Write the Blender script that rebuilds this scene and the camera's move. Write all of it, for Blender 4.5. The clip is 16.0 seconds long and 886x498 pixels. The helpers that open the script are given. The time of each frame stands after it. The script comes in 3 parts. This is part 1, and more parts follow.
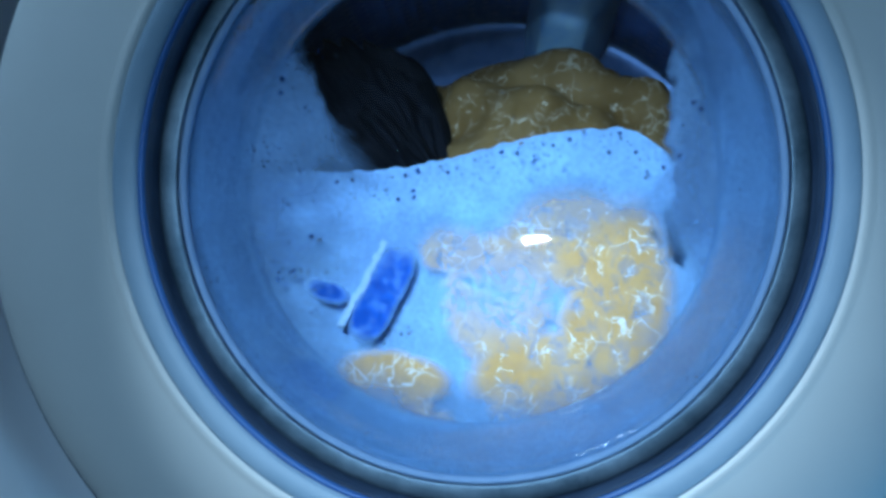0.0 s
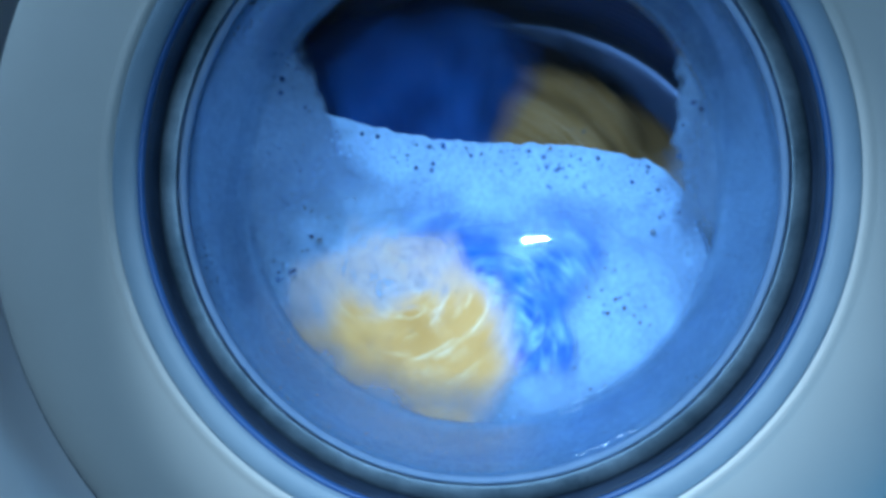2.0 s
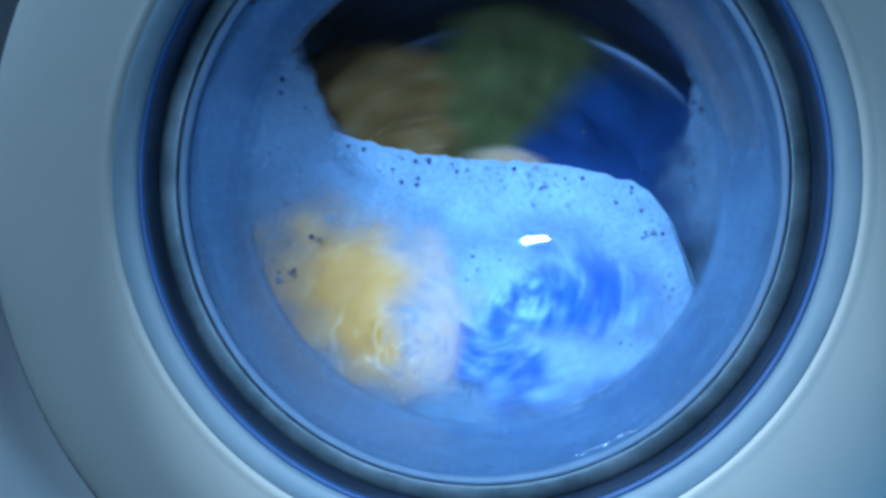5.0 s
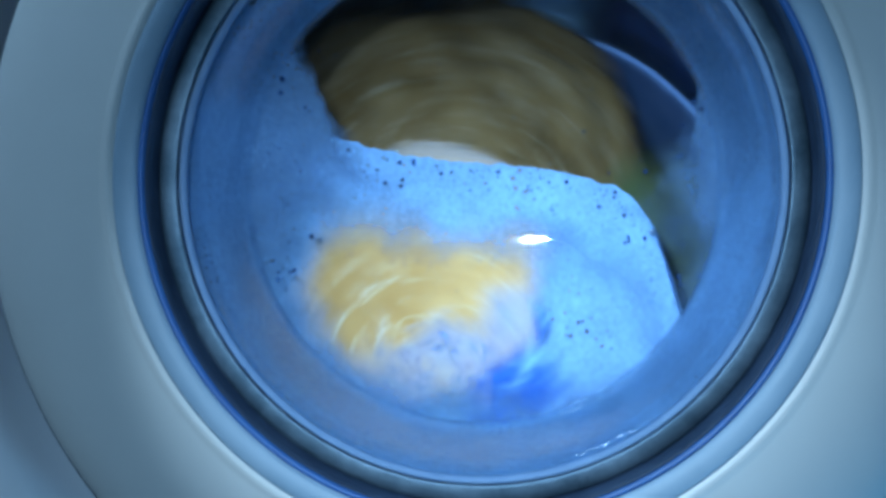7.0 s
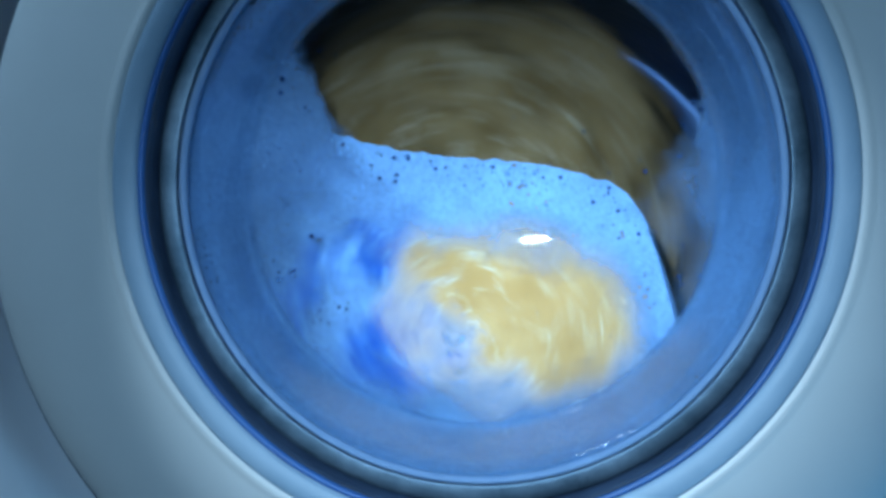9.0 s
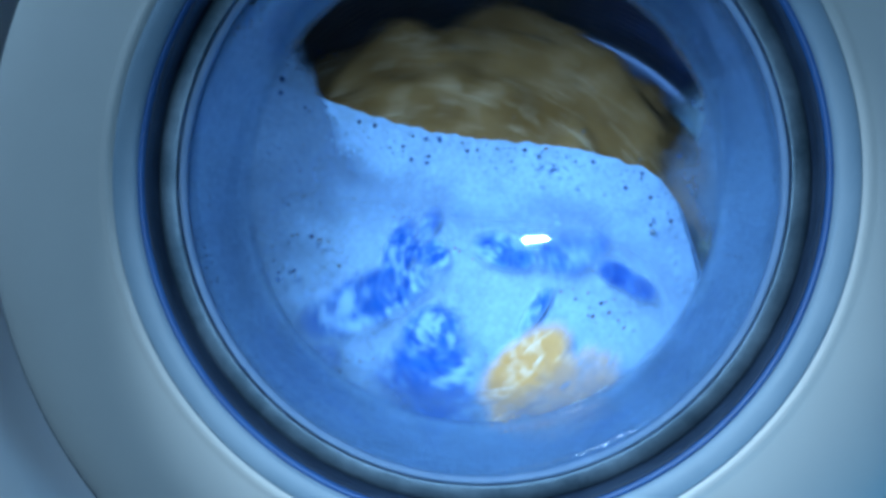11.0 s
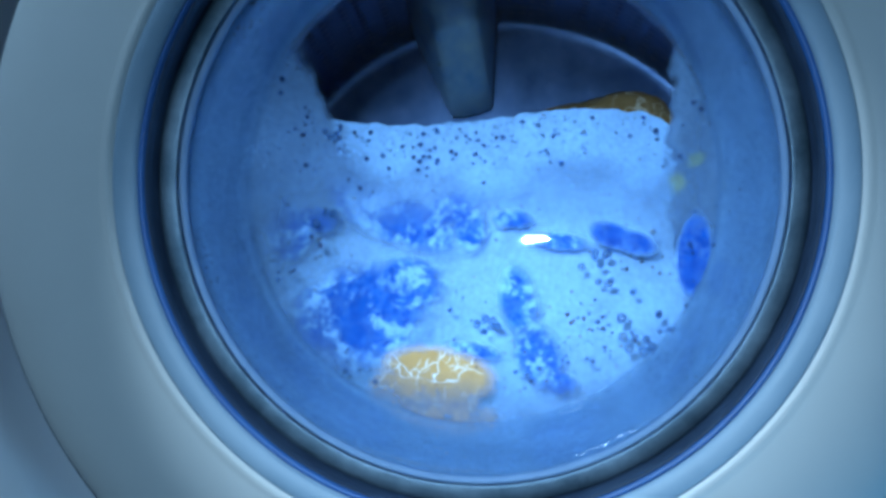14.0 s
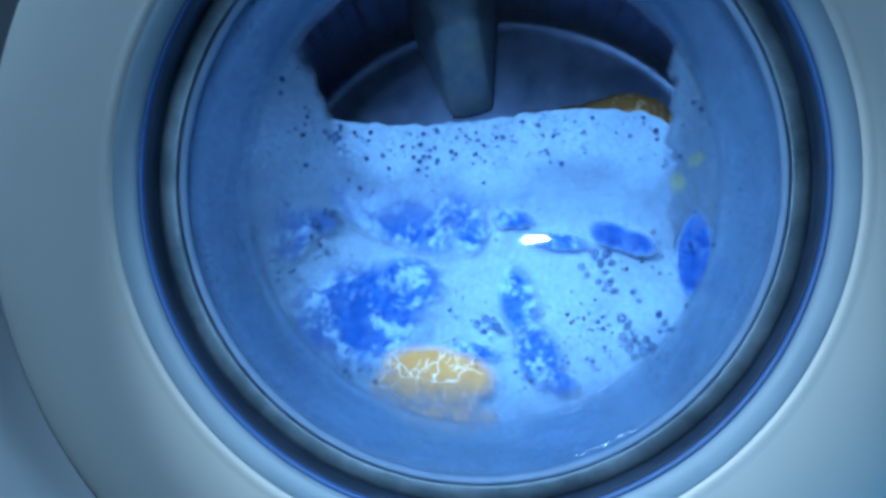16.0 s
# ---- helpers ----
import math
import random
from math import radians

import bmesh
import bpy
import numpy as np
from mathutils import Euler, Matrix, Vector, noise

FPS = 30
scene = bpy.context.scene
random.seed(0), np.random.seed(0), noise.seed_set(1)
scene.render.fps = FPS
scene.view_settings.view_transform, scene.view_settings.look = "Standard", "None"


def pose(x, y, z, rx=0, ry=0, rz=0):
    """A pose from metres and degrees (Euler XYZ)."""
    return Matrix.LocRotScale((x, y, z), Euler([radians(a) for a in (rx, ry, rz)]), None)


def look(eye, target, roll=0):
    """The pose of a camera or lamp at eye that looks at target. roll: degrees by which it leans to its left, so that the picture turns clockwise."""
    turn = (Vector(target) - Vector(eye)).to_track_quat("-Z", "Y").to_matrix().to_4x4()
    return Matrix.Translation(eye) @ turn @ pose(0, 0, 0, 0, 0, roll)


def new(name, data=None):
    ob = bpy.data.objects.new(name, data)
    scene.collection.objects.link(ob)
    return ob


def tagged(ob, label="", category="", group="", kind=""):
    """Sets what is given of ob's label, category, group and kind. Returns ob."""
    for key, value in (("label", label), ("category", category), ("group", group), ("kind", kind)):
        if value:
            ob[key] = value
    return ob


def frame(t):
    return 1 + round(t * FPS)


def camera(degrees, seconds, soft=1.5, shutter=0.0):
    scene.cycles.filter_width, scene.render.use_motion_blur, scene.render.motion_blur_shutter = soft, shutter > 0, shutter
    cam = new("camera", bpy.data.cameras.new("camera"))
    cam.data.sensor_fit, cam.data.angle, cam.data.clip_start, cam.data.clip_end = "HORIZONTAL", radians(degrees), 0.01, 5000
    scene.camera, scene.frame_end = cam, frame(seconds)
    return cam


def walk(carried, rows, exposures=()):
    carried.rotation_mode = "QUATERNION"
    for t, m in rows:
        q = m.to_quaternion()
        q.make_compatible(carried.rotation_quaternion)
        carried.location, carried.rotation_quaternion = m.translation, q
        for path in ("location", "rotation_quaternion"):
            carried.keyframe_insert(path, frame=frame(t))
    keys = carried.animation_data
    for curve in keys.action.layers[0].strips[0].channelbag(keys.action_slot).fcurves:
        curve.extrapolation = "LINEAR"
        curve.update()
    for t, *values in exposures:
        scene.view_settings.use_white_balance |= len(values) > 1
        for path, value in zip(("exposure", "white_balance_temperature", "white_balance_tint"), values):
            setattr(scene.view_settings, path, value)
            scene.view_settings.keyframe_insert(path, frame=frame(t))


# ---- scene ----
# ---- the camera, held still before the door ----
H = 0.46                      # height of the door's centre over the floor
EYE = Vector((0.0145, -0.373, H - 0.0346))
cam = camera(60, 16.0, soft=3.6, shutter=0.9)
VIEW = Matrix.Translation(EYE) @ pose(0, 0, 0, 90 - 0.1, 0, 4.5)
walk(cam, [(0.0, VIEW), (16.0, VIEW)], exposures=[(0.0, 0.0), (16.0, 0.0)])

# ---- world and lights ----
world = bpy.data.worlds.new("world")
scene.world = world
world.use_nodes = True
world.node_tree.nodes["Background"].inputs[0].default_value = (0.35, 0.5, 0.6, 1)
world.node_tree.nodes["Background"].inputs[1].default_value = 0.02


def area_lamp(name, eye, target, sx, sy, power, colour, spread=180):
    data = bpy.data.lights.new(name, "AREA")
    data.shape, data.size, data.size_y = "RECTANGLE", sx, sy
    data.energy, data.color, data.spread = power, colour, radians(spread)
    ob = new(name, data)
    ob.matrix_world = look(eye, target)
    return ob


# the torch beside the lens, a work lamp low beside the door, and the room's ceiling lamp
area_lamp("torch_light", (-0.066, -0.40, H + 0.081), (0.016, 0.10, H - 0.054), 0.020, 0.0010, 0.43, (0.48, 0.745, 1.0), 50)
area_lamp("work_lamp_light", (0.29, -0.12, H - 0.41), (0.21, 0.0, H - 0.24), 0.08, 0.08, 0.55, (0.12, 0.50, 1.0))
area_lamp("ceiling_light_glow", (-0.95, -1.1, 2.38), (-0.95, -1.1, 0), 0.5, 0.5, 31.0, (0.355, 0.65, 1.0))


# ---- materials ----
def material(name):
    m = bpy.data.materials.new(name)
    m.use_nodes = True
    nt = m.node_tree
    return m, nt, nt.nodes["Principled BSDF"], nt.nodes["Material Output"]


def add(nt, kind, **values):
    n = nt.nodes.new(kind)
    for k, v in values.items():
        n.inputs[k].default_value = v
    return n


def coords(nt, scale=1.0):
    tc = nt.nodes.new("ShaderNodeTexCoord")
    mp = add(nt, "ShaderNodeMapping")
    mp.inputs["Scale"].default_value = (scale, scale, scale) if not isinstance(scale, tuple) else scale
    nt.links.new(tc.outputs["Object"], mp.inputs["Vector"])
    return mp.outputs["Vector"]


def ramp(nt, source, stops):
    r = nt.nodes.new("ShaderNodeValToRGB")
    e = r.color_ramp.elements
    while len(e) < len(stops):
        e.new(0.5)
    for el, (p, c) in zip(e, stops):
        el.position = p
        el.color = (c, c, c, 1) if isinstance(c, (int, float)) else (*c, 1)
    nt.links.new(source, r.inputs[0])
    return r.outputs[0]


def noise_of(nt, scale, detail=4.0, rough=0.55, vec=None, distortion=0.0):
    n = add(nt, "ShaderNodeTexNoise", Scale=scale, Detail=detail, Roughness=rough, Distortion=distortion)
    nt.links.new(vec if vec else coords(nt), n.inputs["Vector"])
    return n.outputs[0]


def bump(nt, height, strength, distance, bsdf):
    b = add(nt, "ShaderNodeBump", Strength=strength, Distance=distance)
    nt.links.new(height, b.inputs["Height"])
    nt.links.new(b.outputs[0], bsdf.inputs["Normal"])


def calc(nt, op, a, b):
    n = nt.nodes.new("ShaderNodeMath")
    n.operation, n.use_clamp = op, op not in ("SUBTRACT", "MULTIPLY_ADD")
    for i, v in enumerate((a, b)):
        if isinstance(v, (int, float)):
            n.inputs[i].default_value = v
        else:
            nt.links.new(v, n.inputs[i])
    return n.outputs[0]


def mix_colour(nt, fac, a, b):
    n = nt.nodes.new("ShaderNodeMix")
    n.data_type = "RGBA"
    for i, v in ((0, fac), (6, a), (7, b)):
        if isinstance(v, tuple):
            n.inputs[i].default_value = (*v, 1)
        elif isinstance(v, (int, float)):
            n.inputs[i].default_value = v
        else:
            nt.links.new(v, n.inputs[i])
    return n.outputs[2]


def plain(name, lo, hi, scale, rough, metal=0.0, bump_h=0.0, bump_scale=400, coat=0.0):
    """A surface with stains at one scale and fine relief at another."""
    m, nt, p, out = material(name)
    big = noise_of(nt, scale, 5.0, 0.6)
    nt.links.new(ramp(nt, big, [(0.3, lo), (0.72, hi)]), p.inputs["Base Color"])
    fine = noise_of(nt, bump_scale, 3.0, 0.6)
    r = ramp(nt, calc(nt, "ADD", calc(nt, "MULTIPLY", big, 0.6), calc(nt, "MULTIPLY", fine, 0.4)), [(0.25, max(rough - 0.1, 0.03)), (0.8, rough + 0.12)])
    nt.links.new(r, p.inputs["Roughness"])
    p.inputs["Metallic"].default_value = metal
    p.inputs["Coat Weight"].default_value = coat
    if bump_h:
        bump(nt, fine, 0.5, bump_h, p)
    return m


M_DOOR = plain("cream_plastic", (0.70, 0.71, 0.69), (0.75, 0.76, 0.74), 9, 0.42, bump_h=0.00015, bump_scale=900)
M_PANEL = plain("white_enamel", (0.74, 0.77, 0.80), (0.80, 0.82, 0.84), 6, 0.38, bump_h=0.0001, bump_scale=300)
M_SEAL = plain("blue_seal_plastic", (0.012, 0.09, 0.30), (0.02, 0.13, 0.38), 60, 0.45)
# the blue reflected along the lip is put into its colour
M_LIP = plain("lip_blue_reflection", (0.27, 0.39, 0.50), (0.33, 0.45, 0.56), 30, 0.5)
# also colours the ring added for the shade round the door
M_GROOVE = plain("groove_plastic_gap_shade", (0.015, 0.03, 0.06), (0.03, 0.055, 0.10), 50, 0.5, bump_h=0.0002)
# pale colour stands in for light caught along the glass edge
M_EDGE = plain("glass_edge_catch_light", (0.10, 0.20, 0.36), (0.15, 0.26, 0.43), 80, 0.6)
M_RUBBER = plain("grey_rubber", (0.05, 0.06, 0.07), (0.10, 0.11, 0.12), 40, 0.55, bump_h=0.0004, bump_scale=200)
M_DARK = plain("dark_cotton", (0.003, 0.004, 0.007), (0.009, 0.011, 0.018), 40, 0.8, bump_h=0.0006, bump_scale=1200)
M_DARK.node_tree.nodes["Principled BSDF"].inputs["Specular IOR Level"].default_value = 0.08
M_WALL = plain("painted_wall", (0.30, 0.31, 0.30), (0.36, 0.37, 0.36), 2, 0.8, bump_h=0.0005, bump_scale=120)
M_FLOOR = plain("floor_stone", (0.16, 0.15, 0.14), (0.24, 0.23, 0.21), 5, 0.5, bump_h=0.0004, bump_scale=90)


def steel(name, lo, hi, rough, dimples=False, speckle=0.0, metal=1.0):
    m, nt, p, out = material(name)
    p.inputs["Metallic"].default_value = metal
    big = noise_of(nt, 26, 6.0, 0.7)
    nt.links.new(ramp(nt, big, [(0.32, lo), (0.7, hi)]), p.inputs["Base Color"])
    fine = noise_of(nt, 700, 3.0, 0.7)
    nt.links.new(ramp(nt, calc(nt, "ADD", calc(nt, "MULTIPLY", big, 0.5), calc(nt, "MULTIPLY", fine, 0.5)), [(0.3, rough - 0.08), (0.75, rough + 0.2)]), p.inputs["Roughness"])
    if dimples:
        v = add(nt, "ShaderNodeTexVoronoi", Scale=105.0, Randomness=0.12)
        nt.links.new(coords(nt), v.inputs["Vector"])
        bump(nt, ramp(nt, v.outputs["Distance"], [(0.05, 1.0), (0.42, 0.0)]), 0.75, 0.0022, p)
    elif speckle:
        pits = noise_of(nt, 210, 4.0, 0.7)
        bump(nt, calc(nt, "ADD", calc(nt, "MULTIPLY", fine, 0.4), calc(nt, "MULTIPLY", pits, 0.6)), speckle, 0.0012, p)
    return m


M_TRIM = steel("brushed_trim", (0.03, 0.058, 0.085), (0.13, 0.19, 0.25), 0.42, speckle=0.35)
# steel darkened and tinted blue for the dim blue light in the drum
M_DRUM = steel("drum_steel_blue_lit", (0.06, 0.125, 0.27), (0.15, 0.26, 0.50), 0.36, dimples=True, metal=0.85)
# bright blue colour stands in for torch light on the steel paddles
M_LIFTER = steel("lifter_steel_lit", (0.16, 0.46, 0.95), (0.55, 0.86, 1.0), 0.30, speckle=1.0, metal=0.15)


def glass_material():
    m, nt, p, out = material("door_glass")
    nt.nodes.remove(p)
    clear = nt.nodes.new("ShaderNodeBsdfTransparent")
    clear.inputs[0].default_value = (0.93, 0.97, 1.0, 1)
    gloss = nt.nodes.new("ShaderNodeBsdfGlossy")
    gloss.inputs["Roughness"].default_value = 0.004
    lw = add(nt, "ShaderNodeLayerWeight", Blend=0.5)
    fres = nt.nodes.new("ShaderNodeMapRange")
    fres.inputs[1].default_value, fres.inputs[2].default_value, fres.inputs[3].default_value, fres.inputs[4].default_value = 0.0, 1.0, 0.035, 0.16
    nt.links.new(lw.outputs["Facing"], fres.inputs[0])
    mix = nt.nodes.new("ShaderNodeMixShader")
    nt.links.new(fres.outputs[0], mix.inputs[0])
    nt.links.new(clear.outputs[0], mix.inputs[1])
    nt.links.new(gloss.outputs[0], mix.inputs[2])
    nt.links.new(mix.outputs[0], out.inputs["Surface"])
    return m


M_GLASS = glass_material()


def foam_material(name, colour, lace=0.35, bubble_scale=170, bubble_size=0.13, dens=0.42):
    """Suds: white froth whose thickness is stored on the mesh; small bubbles and lacy thin places are real gaps."""
    m, nt, p, out = material(name)
    tone = noise_of(nt, 26, 7.0, 0.68)
    dim = tuple(c * 0.66 for c in colour)
    froth = add(nt, "ShaderNodeTexVoronoi", Scale=330.0, Randomness=1.0)
    nt.links.new(coords(nt), froth.inputs["Vector"])
    mottle = calc(nt, "ADD", calc(nt, "MULTIPLY", tone, 0.8), calc(nt, "MULTIPLY", froth.outputs["Distance"], 0.28))
    nt.links.new(mix_colour(nt, ramp(nt, mottle, [(0.36, 0.0), (0.68, 1.0)]), dim, colour), p.inputs["Base Color"])
    p.inputs["Roughness"].default_value = 0.5
    p.inputs["Specular IOR Level"].default_value = 0.25
    fine = noise_of(nt, 850, 3.0, 0.7)
    cells = add(nt, "ShaderNodeTexVoronoi", Scale=430.0, Randomness=1.0)
    nt.links.new(coords(nt), cells.inputs["Vector"])
    bump(nt, calc(nt, "ADD", calc(nt, "MULTIPLY", fine, 0.5), calc(nt, "MULTIPLY", cells.outputs["Distance"], 0.7)), 0.55, 0.0011, p)
    thin = nt.nodes.new("ShaderNodeBsdfTranslucent")
    thin.inputs[0].default_value = (*colour, 1)
    body = nt.nodes.new("ShaderNodeMixShader")
    body.inputs[0].default_value = 0.12
    nt.links.new(p.outputs[0], body.inputs[1])
    nt.links.new(thin.outputs[0], body.inputs[2])
    attr = nt.nodes.new("ShaderNodeAttribute")
    attr.attribute_name = "suds"
    grain = noise_of(nt, 120, 7.0, 0.72, distortion=0.4)
    cover = calc(nt, "ADD", attr.outputs["Fac"], calc(nt, "MULTIPLY", calc(nt, "SUBTRACT", grain, 0.5), lace))
    cover = ramp(nt, cover, [(0.04, 0.0), (0.5, 0.55), (0.92, 1.0)])
    vor = add(nt, "ShaderNodeTexVoronoi", Scale=float(bubble_scale), Randomness=1.0)
    nt.links.new(coords(nt), vor.inputs["Vector"])
    patch = noise_of(nt, 30, 3.0, 0.6)
    size = calc(nt, "MULTIPLY", ramp(nt, patch, [(dens, 0.0), (dens + 0.25, 1.0)]), bubble_size * 2)
    hole = ramp(nt, calc(nt, "SUBTRACT", vor.outputs["Distance"], size), [(0.0, 0.12), (0.09, 1.0)])
    cover = calc(nt, "MULTIPLY", cover, hole)
    clear = nt.nodes.new("ShaderNodeBsdfTransparent")
    mix = nt.nodes.new("ShaderNodeMixShader")
    nt.links.new(cover, mix.inputs[0])
    nt.links.new(clear.outputs[0], mix.inputs[1])
    nt.links.new(body.outputs[0], mix.inputs[2])
    nt.links.new(mix.outputs[0], out.inputs["Surface"])
    return m


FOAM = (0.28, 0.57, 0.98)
# suds round the glass: foam colour darkened for the dimmer light there
M_COLLAR_DIM = foam_material("glass_suds", (0.128, 0.268, 0.49), lace=0.45, bubble_scale=270, bubble_size=0.12, dens=0.44)
M_BANK = foam_material("bank_suds", FOAM, lace=0.6, bubble_scale=190, bubble_size=0.13, dens=0.45)


def cloth(name, lo, hi, foam, crackle=0.0, foam_amount=0.5, grain=90, edge=0.5, gaps=0.0, thin=1.0, ragged=0.0, late=0.0, print_colour=(0.85, 0.82, 0.72)):
    """Wet cloth with soap foam clinging to it; the foam's thickness is stored on the mesh."""
    m, nt, p, out = material(name)
    base = mix_colour(nt, ramp(nt, noise_of(nt, 30, 4.0, 0.6), [(0.3, 0.0), (0.7, 1.0)]), lo, hi)
    if crackle:
        warp = nt.nodes.new("ShaderNodeMixRGB")
        warp.inputs[0].default_value = 0.02
        wn = add(nt, "ShaderNodeTexNoise", Scale=60.0)
        vec = coords(nt)
        nt.links.new(vec, wn.inputs["Vector"])
        nt.links.new(vec, warp.inputs[1])
        nt.links.new(wn.outputs[1], warp.inputs[2])
        vor = add(nt, "ShaderNodeTexVoronoi", Scale=crackle, Randomness=1.0)
        vor.feature = "DISTANCE_TO_EDGE"
        nt.links.new(warp.outputs[0], vor.inputs["Vector"])
        gate = ramp(nt, noise_of(nt, 45, 2.0, 0.5), [(0.49, 0.0), (0.55, 1.0)])
        line = calc(nt, "MULTIPLY", ramp(nt, vor.outputs["Distance"], [(0.02 * thin, 1.0), (0.06 * thin, 0.0)]), gate)
        twig = add(nt, "ShaderNodeTexVoronoi", Scale=crackle * 2.1, Randomness=1.0)
        twig.feature = "DISTANCE_TO_EDGE"
        nt.links.new(warp.outputs[0], twig.inputs["Vector"])
        sparse = ramp(nt, noise_of(nt, 85, 2.0, 0.5), [(0.54, 0.0), (0.60, 1.0)])
        fine_line = calc(nt, "MULTIPLY", ramp(nt, twig.outputs["Distance"], [(0.03 * thin, 1.0), (0.10 * thin, 0.0)]), sparse)
        base = mix_colour(nt, calc(nt, "MAXIMUM", line, fine_line), base, print_colour)
    attr = nt.nodes.new("ShaderNodeAttribute")
    attr.attribute_name = "suds"
    lace = noise_of(nt, grain, 7.0, 0.7, distortion=0.8)
    f = calc(nt, "ADD", attr.outputs["Fac"], calc(nt, "MULTIPLY", calc(nt, "SUBTRACT", lace, 0.5), foam_amount * 2))
    f = calc(nt, "ADD", f, calc(nt, "MULTIPLY", calc(nt, "SUBTRACT", noise_of(nt, 42, 3.0, 0.6, distortion=1.0), 0.5), ragged))
    raw = f
    f = ramp(nt, f, [(edge - 0.05 - 0.3 * late, 0.0), (edge + 0.35 - 0.5 * late, 0.6 + 0.5 * late)])
    nt.links.new(mix_colour(nt, f, base, foam), p.inputs["Base Color"])
    if gaps:
        clear = nt.nodes.new("ShaderNodeBsdfTransparent")
        mix = nt.nodes.new("ShaderNodeMixShader")
        nt.links.new(ramp(nt, raw, [(edge - gaps + late, 0.0), (edge + gaps + late, 1.0)]), mix.inputs[0])
        nt.links.new(p.outputs[0], mix.inputs[1])
        nt.links.new(clear.outputs[0], mix.inputs[2])
        nt.links.new(mix.outputs[0], out.inputs["Surface"])
    p.inputs["Roughness"].default_value = 0.6
    p.inputs["Specular IOR Level"].default_value = 0.12
    weave = noise_of(nt, 1100, 2.0, 0.6)
    bump(nt, calc(nt, "ADD", weave, calc(nt, "MULTIPLY", f, 0.8)), 0.45, 0.0008, p)
    return m


M_YELLOW = cloth("yellow_printed_cotton", (0.54, 0.29, 0.095), (0.68, 0.41, 0.17), (0.66, 0.62, 0.68), crackle=50.0, foam_amount=0.9, gaps=0.30, thin=0.38, ragged=0.8, late=0.18, print_colour=(0.88, 0.86, 0.80))


def lace_cloth(name, lo, hi, foam, network=0.6, blots=0.5, scale=52):
    """Blue terry under a lacy film of suds; the cloth fades into the froth where the stored foam is thick."""
    m, nt, p, out = material(name)
    base = mix_colour(nt, ramp(nt, noise_of(nt, 140, 5.0, 0.7), [(0.3, 0.0), (0.7, 1.0)]), lo, hi)
    attr = nt.nodes.new("ShaderNodeAttribute")
    attr.attribute_name = "suds"
    n = noise_of(nt, scale, 7.0, 0.66, distortion=0.9)
    ridge = calc(nt, "ABSOLUTE", calc(nt, "SUBTRACT", n, 0.5), 0.0)
    line = calc(nt, "MULTIPLY", ramp(nt, ridge, [(0.006, 1.0), (0.045, 0.0)]), network)
    blot = calc(nt, "MULTIPLY", ramp(nt, noise_of(nt, scale * 0.8, 8.0, 0.80, distortion=0.25), [(0.49, 0.0), (0.58, 1.0)]), blots)
    film = calc(nt, "MAXIMUM", line, blot)
    f = calc(nt, "ADD", film, ramp(nt, attr.outputs["Fac"], [(0.35, 0.0), (0.85, 0.8)]))
    nt.links.new(mix_colour(nt, f, base, foam), p.inputs["Base Color"])
    p.inputs["Roughness"].default_value = 0.6
    p.inputs["Specular IOR Level"].default_value = 0.12
    bump(nt, calc(nt, "ADD", noise_of(nt, 1000, 2.0, 0.6), calc(nt, "MULTIPLY", f, 0.8)), 0.4, 0.0007, p)
    torn = calc(nt, "ADD", attr.outputs["Fac"], calc(nt, "MULTIPLY", calc(nt, "SUBTRACT", noise_of(nt, 75, 7.0, 0.72, distortion=0.6), 0.5), 1.3))
    clear = nt.nodes.new("ShaderNodeBsdfTransparent")
    mix = nt.nodes.new("ShaderNodeMixShader")
    nt.links.new(ramp(nt, torn, [(0.42, 0.0), (0.80, 1.0)]), mix.inputs[0])
    nt.links.new(p.outputs[0], mix.inputs[1])
    nt.links.new(clear.outputs[0], mix.inputs[2])
    nt.links.new(mix.outputs[0], out.inputs["Surface"])
    return m


M_BLUE = lace_cloth("blue_terry", (0.0, 0.06, 0.36), (0.002, 0.13, 0.58), FOAM, network=0.12, blots=0.9, scale=58)
M_RIB = lace_cloth("blue_ribbed_terry", (0.0, 0.05, 0.32), (0.003, 0.11, 0.52), FOAM, network=0.0, blots=0.18, scale=120)
M_HEM = plain("white_hem_cotton", (0.26, 0.44, 0.66), (0.40, 0.58, 0.80), 60, 0.7, bump_h=0.0004, bump_scale=900)
M_DUVET = cloth("yellow_duvet_cotton", (0.54, 0.29, 0.085), (0.70, 0.42, 0.16), (0.70, 0.68, 0.74), crackle=40.0, foam_amount=0.55, gaps=0.30, thin=0.3, ragged=0.6, late=0.25, print_colour=(0.80, 0.70, 0.50))
M_LIME = cloth("lime_cotton", (0.30, 0.42, 0.08), (0.42, 0.52, 0.14), FOAM, foam_amount=0.9, gaps=0.25, ragged=0.5)
# the yellow print cotton again, colours darkened for the dim inside of the drum
M_SHEET = cloth("yellow_sheet_cotton_dimmed", (0.17, 0.098, 0.030), (0.31, 0.20, 0.085), (0.46, 0.42, 0.48), crackle=46.0, foam_amount=0.6, thin=0.36, print_colour=(0.55, 0.48, 0.36))
M_NAVY = cloth("blue_bath_terry", (0.003, 0.035, 0.18), (0.01, 0.09, 0.36), (0.22, 0.42, 0.72), foam_amount=0.8)
M_OLIVE = cloth("olive_cotton", (0.09, 0.13, 0.05), (0.17, 0.21, 0.10), (0.4, 0.46, 0.5), foam_amount=0.3)


